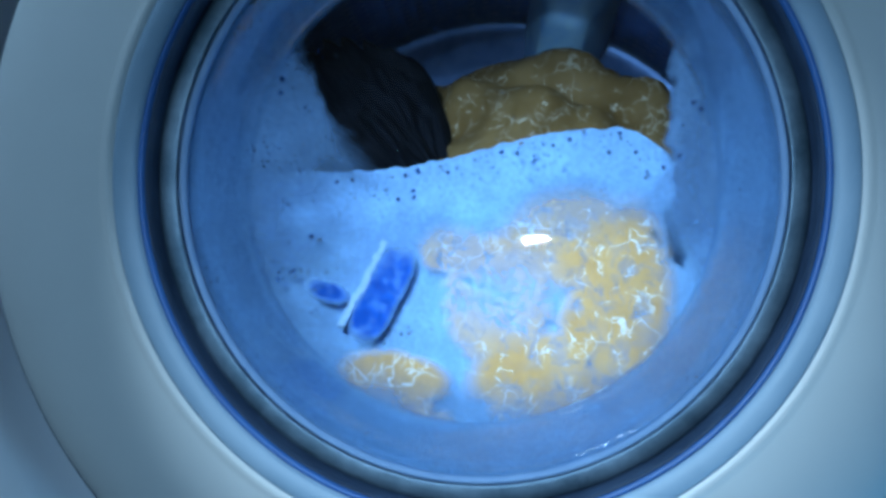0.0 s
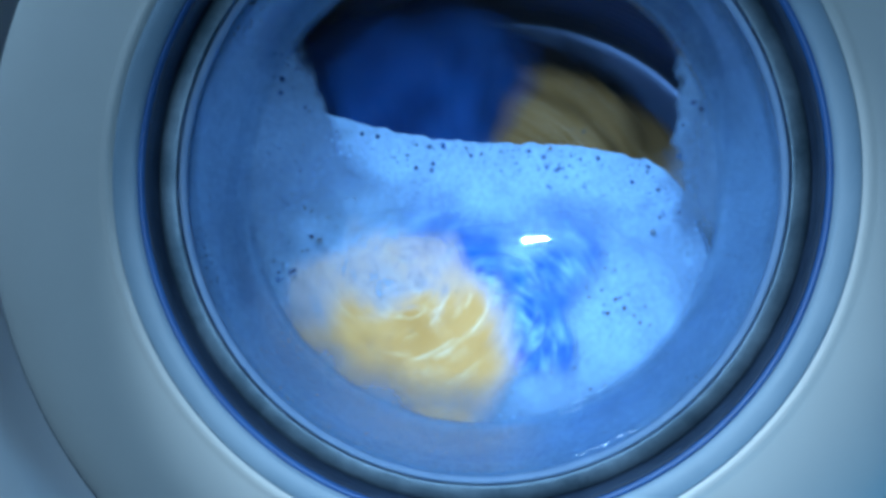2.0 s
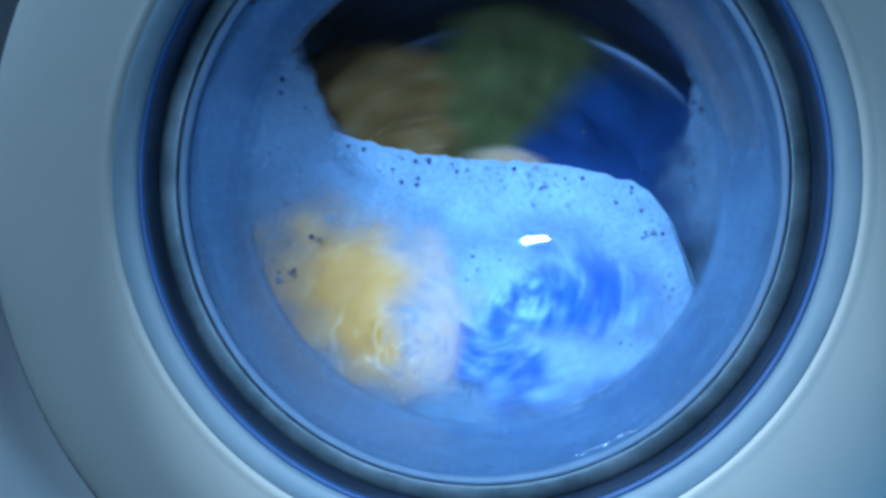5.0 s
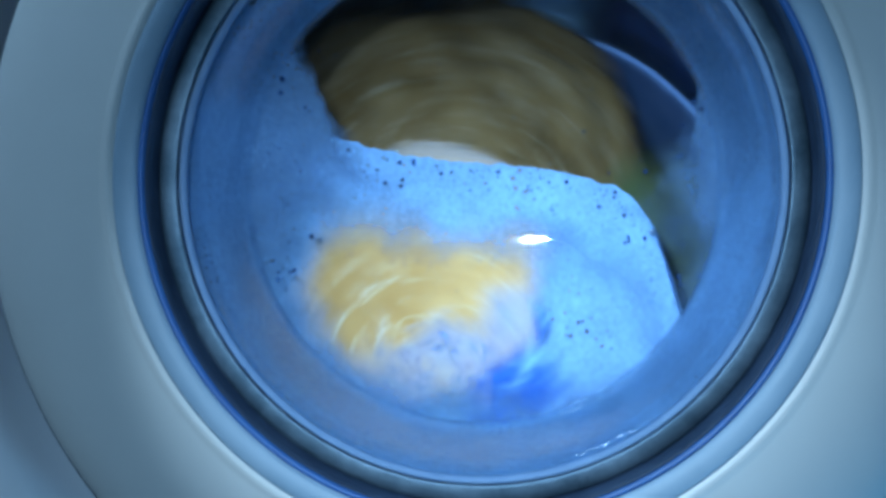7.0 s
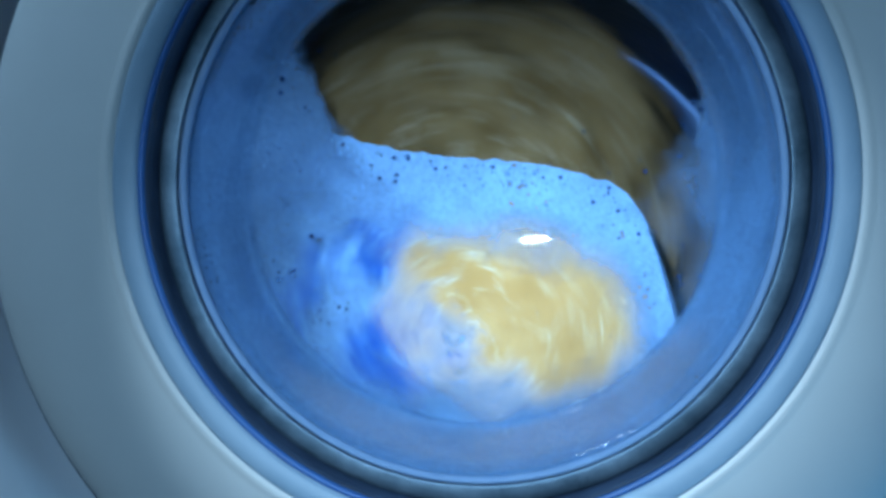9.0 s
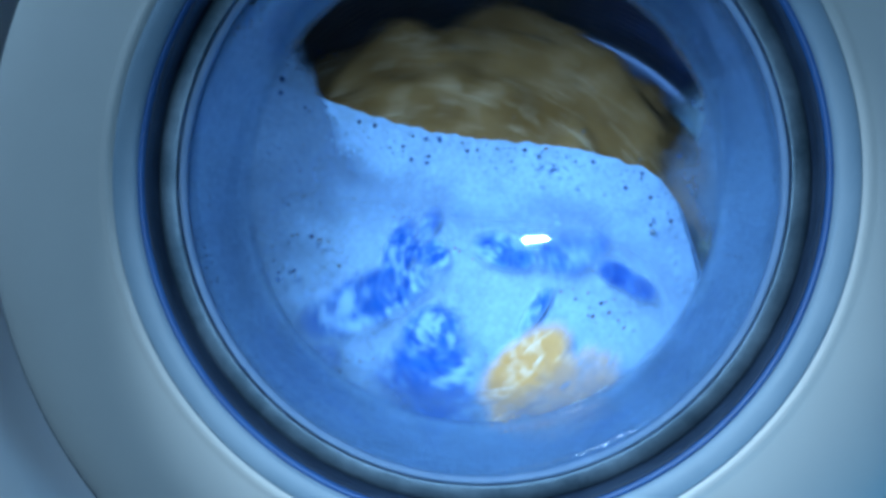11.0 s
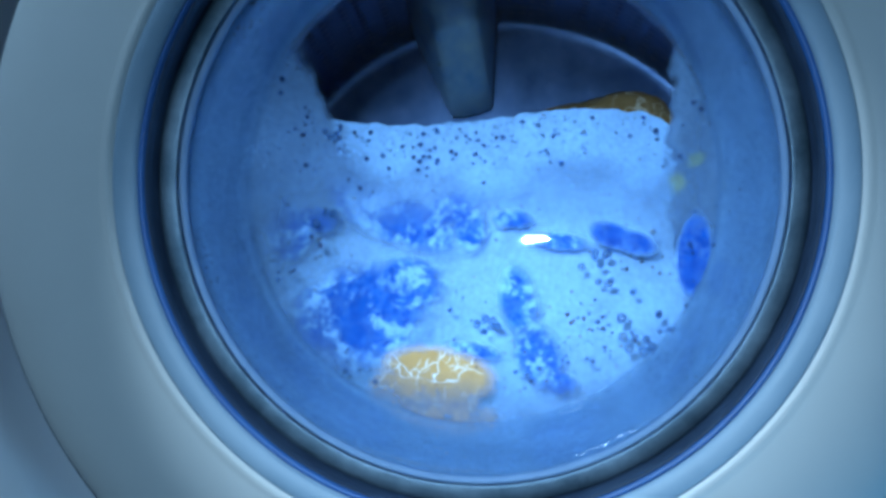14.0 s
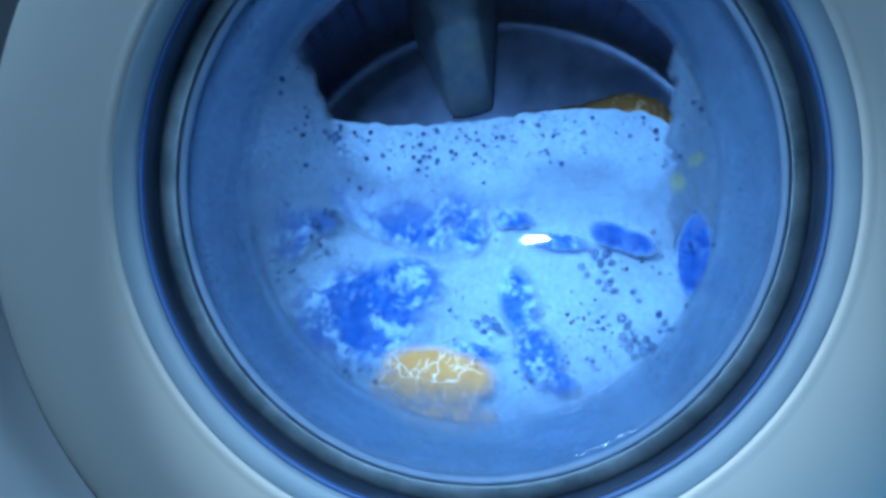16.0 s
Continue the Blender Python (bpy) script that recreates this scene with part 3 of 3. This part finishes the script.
duvet_cover = tagged(dome_sheet("duvet_cover", duvet_field, M_DUVET, 0.0055, 0.0, 5, (520, 1150, 260, 740), wrinkle=0.003, wscale=26), "wet yellow cotton duvet cover swirled with white foam", "duvet cover")


def patches(shapes, floor_value, edge_value, slope):
    def field(u, v):
        f = max(blob(u, v, *b) for b in shapes)
        if f < -0.30:
            return None
        return min(1.0, max(floor_value, edge_value - slope * f))
    return field


# blue towel
BLUE = ((690, 375, 130, 50, 24), (790, 365, 75, 30, -25), (830, 400, 30, 45, 0), (518, 405, 40, 55, 0), (640, 555, 122, 92, -14), (720, 500, 62, 50, 0), (560, 385, 40, 24, 20))
towel = tagged(dome_sheet("towel", patches(BLUE, 0.10, 0.62, 0.9), M_BLUE, 0.011, 0.0, 4.5, (430, 940, 270, 740), wrinkle=0.002, wscale=36), "wet royal blue terry towel under a lace of foam", "towel")

HAND = ((915, 530, 36, 66, -8), (950, 622, 42, 62, -22), (985, 665, 30, 22, 0), (985, 425, 55, 16, 5), (905, 385, 40, 18, 0), (840, 615, 50, 14, 10))
hand_towel = tagged(dome_sheet("hand_towel", patches(HAND, 0.22, 0.66, 0.8), M_BLUE, 0.0105, 0.0, 4, (770, 1070, 350, 720), wrinkle=0.002, wscale=40), "wet blue hand towel mostly buried in foam", "hand towel")

FLANNEL = ((1209, 452, 27, 74, 6), )
flannel = tagged(dome_sheet("face_flannel", patches(FLANNEL, 0.02, 0.66, 1.3), M_RIB, 0.0003, 0.0, 4, (1160, 1260, 350, 560), wrinkle=0.001, wscale=60), "ribbed blue face flannel folded against the glass", "flannel")


def strip_field(u, v):
    du, dv = abs(u - 838), abs(v - 500)
    body = 0.10 + 0.8 * smoothstep(16, 44, du) + 0.8 * smoothstep(52, 108, dv) + 0.12 * wav(u, v, 25, 4.0)
    corner = 0.75 - 0.9 * blob(u, v, 752, 540, 44, 22, -5)
    f = min(body, corner)
    return f if f < 1.0 else None


washcloth = tagged(dome_sheet("washcloth", strip_field, M_RIB, 0.0035, 0.0, 4, (700, 882, 390, 610), wrinkle=0.001, wscale=70), "small royal blue washcloth with a white hem", "washcloth")


def hem_field(u, v):
    return 0.0 if abs(u - 800 - 7 * wav(u, v, 40, 1.0)) < 8 + 3 * wav(u, v, 20, 2.0) and abs(v - 500) < 88 else None


hem = dome_sheet("hem", hem_field, M_HEM, 0.0026, 0.0014, 3, (784, 814, 400, 600))
hem.location = (0, 0, 0)
hem.parent = washcloth
tagged(hem, "white stitched hem")

MITT = ((1078, 416, 42, 24, 20), (1112, 428, 44, 22, 20))
mitt = tagged(dome_sheet("bath_mitt", patches(MITT, 0.05, 0.68, 1.05), M_RIB, 0.0045, 0.0, 4, (1010, 1180, 370, 480), wrinkle=0.001, wscale=60), "folded edge of a blue bath mitt in foam", "bath mitt")

LIME = ((1186, 330, 20, 26, 0), (1214, 292, 24, 18, -30))
sock = tagged(dome_sheet("sock", patches(LIME, 0.56, 0.84, 0.5), M_LIME, 0.0010, 0.0, 4, (1150, 1250, 260, 380)), "pale lime cotton sock showing faintly through suds", "sock")


NAPKIN = ((775, 658, 106, 47, 8), (792, 738, 100, 58, 8), (705, 684, 46, 34, 20))


def napkin_field(u, v):
    f = max(blob(u, v, *b) for b in NAPKIN)
    if f < -0.15:
        return None
    return min(1.0, max(0.16 + 0.36 * smoothstep(664, 712, v), 0.78 - 1.8 * f))


napkin = tagged(dome_sheet("napkin", napkin_field, M_YELLOW, 0.0045, 0.0, 4, (600, 940, 580, 830), wrinkle=0.003, wscale=34), "folded yellow cotton napkin with white crackle print", "napkin")


# ---- laundry further back in the drum ----
def bundle(name, a0, a1, r0, r1, y0, y1, mat, seed, soap=0.02):
    """A wet garment gathered into a thick crumpled arc."""
    bm = bmesh.new()
    layer = bm.verts.layers.float.new("suds")
    na, nc = 150, 72
    rings = []
    for i in range(na + 1):
        f = i / na
        a = radians(a0 + (a1 - a0) * f)
        swell = math.sin(math.pi * min(max(f, 0.0), 1.0)) ** 0.35 if 0 < f < 1 else 0.0
        ring = []
        for j in range(nc):
            t = 2 * math.pi * j / nc
            c, d = math.cos(t), math.sin(t)
            rr = 1 + 0.22 * noise.noise((f * 4 + seed, c * 1.4, d * 1.4))
            rr += 0.55 * (abs(noise.noise((f * 7 + 1.5 * d, seed, 1.8 * c))) - 0.2) + 0.30 * (abs(noise.noise((f * 15 + seed, 2.6 * c - f * 6, 2.6 * d))) - 0.2)
            rr += 0.10 * abs(noise.noise((f * 34, 6 * c, 6 * d + seed)))
            rad = (r0 + r1) / 2 + (r1 - r0) / 2 * math.cos(t) * swell * rr
            dep = (y0 + y1) / 2 + (y1 - y0) / 2 * math.sin(t) * swell * rr
            p = bm.verts.new((rad * math.sin(a), dep, rad * math.cos(a)))
            # the soap streaks also stand in for pale highlights on the folds
            p[layer] = soap + 0.34 * noise.noise((f * 2.2 + seed, 3.4 * math.cos(t), 3.4 * math.sin(t))) + 0.22 * noise.noise((f * 3 + seed, 7 * math.cos(t), 7 * math.sin(t)))
            ring.append(p)
        rings.append(ring)
    for a, b in zip(rings, rings[1:]):
        for j in range(nc):
            k = (j + 1) % nc
            bm.faces.new((a[j], a[k], b[k], b[j]))
    bmesh.ops.remove_doubles(bm, verts=bm.verts[:], dist=0.0004)
    bmesh.ops.recalc_face_normals(bm, faces=bm.faces)
    ob = part(name, bm, mat)
    ob.matrix_basis = DRUM_POSE
    return ob


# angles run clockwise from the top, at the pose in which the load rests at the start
bed_sheet = tagged(bundle("bed_sheet", -82, 186, 0.0, 0.200, -0.20, -0.06, M_SHEET, 1.3, 0.17), "crumpled wet yellow bed sheet with pale crackle print, darkened for drum shade", "bed sheet")
bath_towel = tagged(bundle("bath_towel", 205, 305, 0.0, 0.204, -0.21, -0.06, M_NAVY, 5.1, 0.12), "heavy wet dark blue bath towel", "towel")
shirt = tagged(bundle("shirt", 170, 218, 0.04, 0.205, -0.19, -0.04, M_OLIVE, 8.4, 0.05), "wet olive green cotton shirt", "shirt")
trousers = tagged(bundle("trousers", -85, -20, 0.05, 0.200, -0.235, -0.10, M_DARK, 11.7), "black cotton trousers hanging over the pile", "trousers")


# ---- what moves ----
TURN = ((0.0, 0), (0.5, 0), (0.6, 2), (0.7, 8), (0.8, 21), (0.9, 42), (1.0, 66), (1.1, 95), (1.2, 128), (10.6, 3829), (10.8, 3877), (11.0, 3909), (11.2, 3937),
        (11.3, 3952), (11.4, 3970), (11.5, 3982), (11.6, 3982), (11.8, 3977), (12.0, 3971), (12.2, 3966), (12.4, 3962), (12.6, 3960), (16.0, 3960))


def between(table, t):
    """Straight lines between the rows of a table of (seconds, value)."""
    for (t0, a), (t1, b) in zip(table, table[1:]):
        if t <= t1:
            return a + (b - a) * (t - t0) / (t1 - t0)
    return table[-1][1]


TIMES = [0.0, 0.4] + [0.5 + 0.1 * k for k in range(122)] + [13.0, 14.0, 15.0, 16.0]
HUB = Vector(on_dome(*face(838, 500), 0.0)).normalized()


def slide(right, down):
    """A slip along the dome, in chart units."""
    return Matrix.Rotation(radians(-math.degrees(down / 2950 / RS)), 4, "X") @ Matrix.Rotation(-right / 2950 / RS, 4, "Z")


def motions():
    load = [(t, between(TURN, t)) for t in TIMES]
    walk(drum, [(t, DRUM_POSE @ Matrix.Rotation(radians(a + between(((0, 27), (1, 27), (11, 0), (16, 0)), t)), 4, "Y")) for t, a in load])
    ahead = ((0, 0), (0.7, 0), (1.0, 32), (2.2, 22), (3.2, 4), (16, 4))

    def at(depth, right, down, turn):
        """On the dome, pushed back from the glass by depth, slid in chart units and turned about the hub."""
        return Matrix.Translation(CENTRE + Vector((0, depth, 0))) @ slide(right, down + 2000 * depth) @ Matrix.Rotation(radians(turn), 4, HUB)

    # the pillowcase is drawn into the heap as the drum starts, and the duvet cover comes forward
    sunk = ((0, 0.0), (1.0, 0.0), (1.3, 0.032), (16, 0.032))
    folded = ((0, 158), (1.2, 158), (1.7, 85), (16, 85))
    walk(pillowcase, [(t, at(between(sunk, t), 0, 0, a + between(ahead, t) if t < 1.2 else between(folded, t))) for t, a in load])
    forward = ((0, 0.034), (0.98, 0.034), (1.3, 0.0), (9.2, 0.0), (10.6, 0.034), (16, 0.034))

    def orbit(t, a):
        phi = radians(a + 15 + between(ahead, t))
        return at(between(forward, t), -85 + 135 * math.cos(phi), 64 + 46 * math.sin(phi), a + 15)

    walk(duvet_cover, [(t, orbit(t, a)) for t, a in load])
    inside = ((0, 0.004), (0.6, 0.004), (0.9, 0.0), (1.2, 0.0), (1.5, 0.032), (9.2, 0.032), (10.8, 0.0), (16, 0.0))
    left = ((0, -85), (0.6, -85), (1.5, 0), (16, 0))
    walk(napkin, [(t, at(between(inside, t), between(left, t), 0, a)) for t, a in load])
    veiled = ((0, 0.030), (0.8, 0.030), (1.15, 0.0), (16, 0.0))
    lag = ((0, 15), (9.2, 15), (11.2, 0), (16, 0))
    over = ((0, 0), (1.0, 0), (1.3, 1), (9.2, 1), (11.2, 0), (16, 0))
    walk(towel, [(t, at(between(veiled, t), 0, 125 * between(over, t) * max(0.0, -math.sin(radians(a + 195))), a + between(lag, t))) for t, a in load])
    swung = ((0, 200), (9.2, 200), (11.2, 360), (16, 360))
    walk(hand_towel, [(t, at(between(veiled, t), 0, 60 * between(over, t) * max(0.0, -math.sin(radians(a + 215))), a + between(swung, t))) for t, a in load])
    def tucked(t, a):
        """Small pieces wait low in the heap and come up as the drum slows."""
        return between(((0, 70), (10.2, 70), (11.3, -8)), t) if t < 11.3 else a - 3960

    walk(flannel, [(t, at(between(((0, 0.03), (11.2, 0.03), (11.9, 0.010), (12.6, 0.0), (16, 0.0)), t), 0, 0, tucked(t, a))) for t, a in load])
    walk(sock, [(t, at(between(((0, 0.03), (11.6, 0.03), (12.4, 0.012), (14.0, 0.0), (16, 0.0)), t), 0, 0, tucked(t, a))) for t, a in load])
    walk(mitt, [(t, at(between(((0, 0.03), (9.2, 0.03), (11.2, 0.004), (11.8, 0.0), (16, 0.0)), t), 0, 0, tucked(t, a))) for t, a in load])
    # the washcloth starts on the left, swings over the middle and sinks into the heap
    across = ((0, -166), (0.6, -166), (0.9, -190), (1.0, -185), (1.1, -120), (1.2, -70), (1.5, 0), (16, 0))
    along = ((0, 20), (0.6, 20), (0.8, -50), (0.9, -85), (1.0, -80), (1.1, -45), (1.2, 0), (1.5, 0), (16, 0))
    spin = ((0, 27), (0.6, 27), (0.7, 36), (0.8, 58), (0.9, 86), (1.0, 97), (1.1, 125), (1.2, 165), (1.5, 200), (9.2, 260), (16, 300))
    under = ((0, 0.0), (1.15, 0.0), (1.4, 0.032), (16, 0.032))
    walk(washcloth, [(t, at(between(under, t), between(across, t), between(along, t), between(spin, t))) for t in TIMES])
    # bubbles gather on the glass once the drum rests
    walk(rest_bubbles, [(t, at(between(((0, 0.032), (11.6, 0.032), (12.6, 0.0), (16, 0.0)), t), 0, 0, 0)) for t in TIMES])
    # suds on the side of the glass give way while the drum runs
    give = ((0, 0), (0.8, 0), (1.5, 8), (3.0, 22), (4.2, 28), (6.3, 42), (9.2, 54), (11.5, 58), (12.0, 20), (12.6, 2), (16, 2))
    walk(side_suds, [(t, at(0, between(give, t), 0, 0)) for t in TIMES])
    # the pile rides up while the drum turns and sinks when it stops
    lift = ((0, -0.060), (0.6, -0.060), (1.3, -0.008), (10.8, -0.008), (11.5, -0.093), (16, -0.097))
    shift = ((0, 0.0), (0.6, 0.0), (1.3, -0.036), (10.8, -0.036), (11.7, 0.050), (16, 0.050))
    # the trousers start on top of the pile and are drawn to the back
    heap = ((0, 0.045), (0.7, 0.045), (1.4, 0.0), (16, 0.0))
    behind = ((0, 0.0), (0.8, 0.0), (1.7, 0.09), (16, 0.09))
    for ob in (bed_sheet, bath_towel, shirt, trousers):
        walk(ob, [(t, DRUM_POSE @ Matrix.Translation((between(shift, t), between(behind, t) if ob is trousers else 0, between(lift, t) + (between(heap, t) if ob is trousers else 0))) @ Matrix.Rotation(radians(a), 4, "Y")) for t, a in load])
    # the foam's edge: how far it sinks and how far it leans
    sink = ((0, 62), (0.6, 62), (0.9, 25), (1.0, -15), (1.15, -10), (1.3, 15), (1.5, 15), (2.0, 30), (3.0, 45), (3.5, 35), (4.2, 56), (6.3, 66), (7.0, 68), (8.0, 62), (9.2, 62), (11.3, 20), (11.7, 0), (16, 0))
    drift = ((0, 0), (0.8, 0), (1.4, -30), (4.2, -50), (6.3, -95), (9.2, -110), (11.3, -50), (12.0, 0), (16, 0))
    lean_foam = ((0, -9), (0.7, -8), (0.85, 0), (1.0, 11), (1.2, 9), (1.4, 7), (2.0, 8), (4.2, 9), (6.3, 10), (9.2, 10), (11.3, 12), (12.0, 2), (12.5, -1.5), (16, -1.5))
    for ob in (foam_bank, foam_back, edge_bubbles):
        walk(ob, [(t, Matrix.Translation(CENTRE) @ slide(between(drift, t), between(sink, t) + 5 * math.sin(6.8 * t) * (1 if 1.0 < t < 11.3 else 0)) @ Matrix.Rotation(radians(between(lean_foam, t)), 4, HUB)) for t in TIMES])


motions()
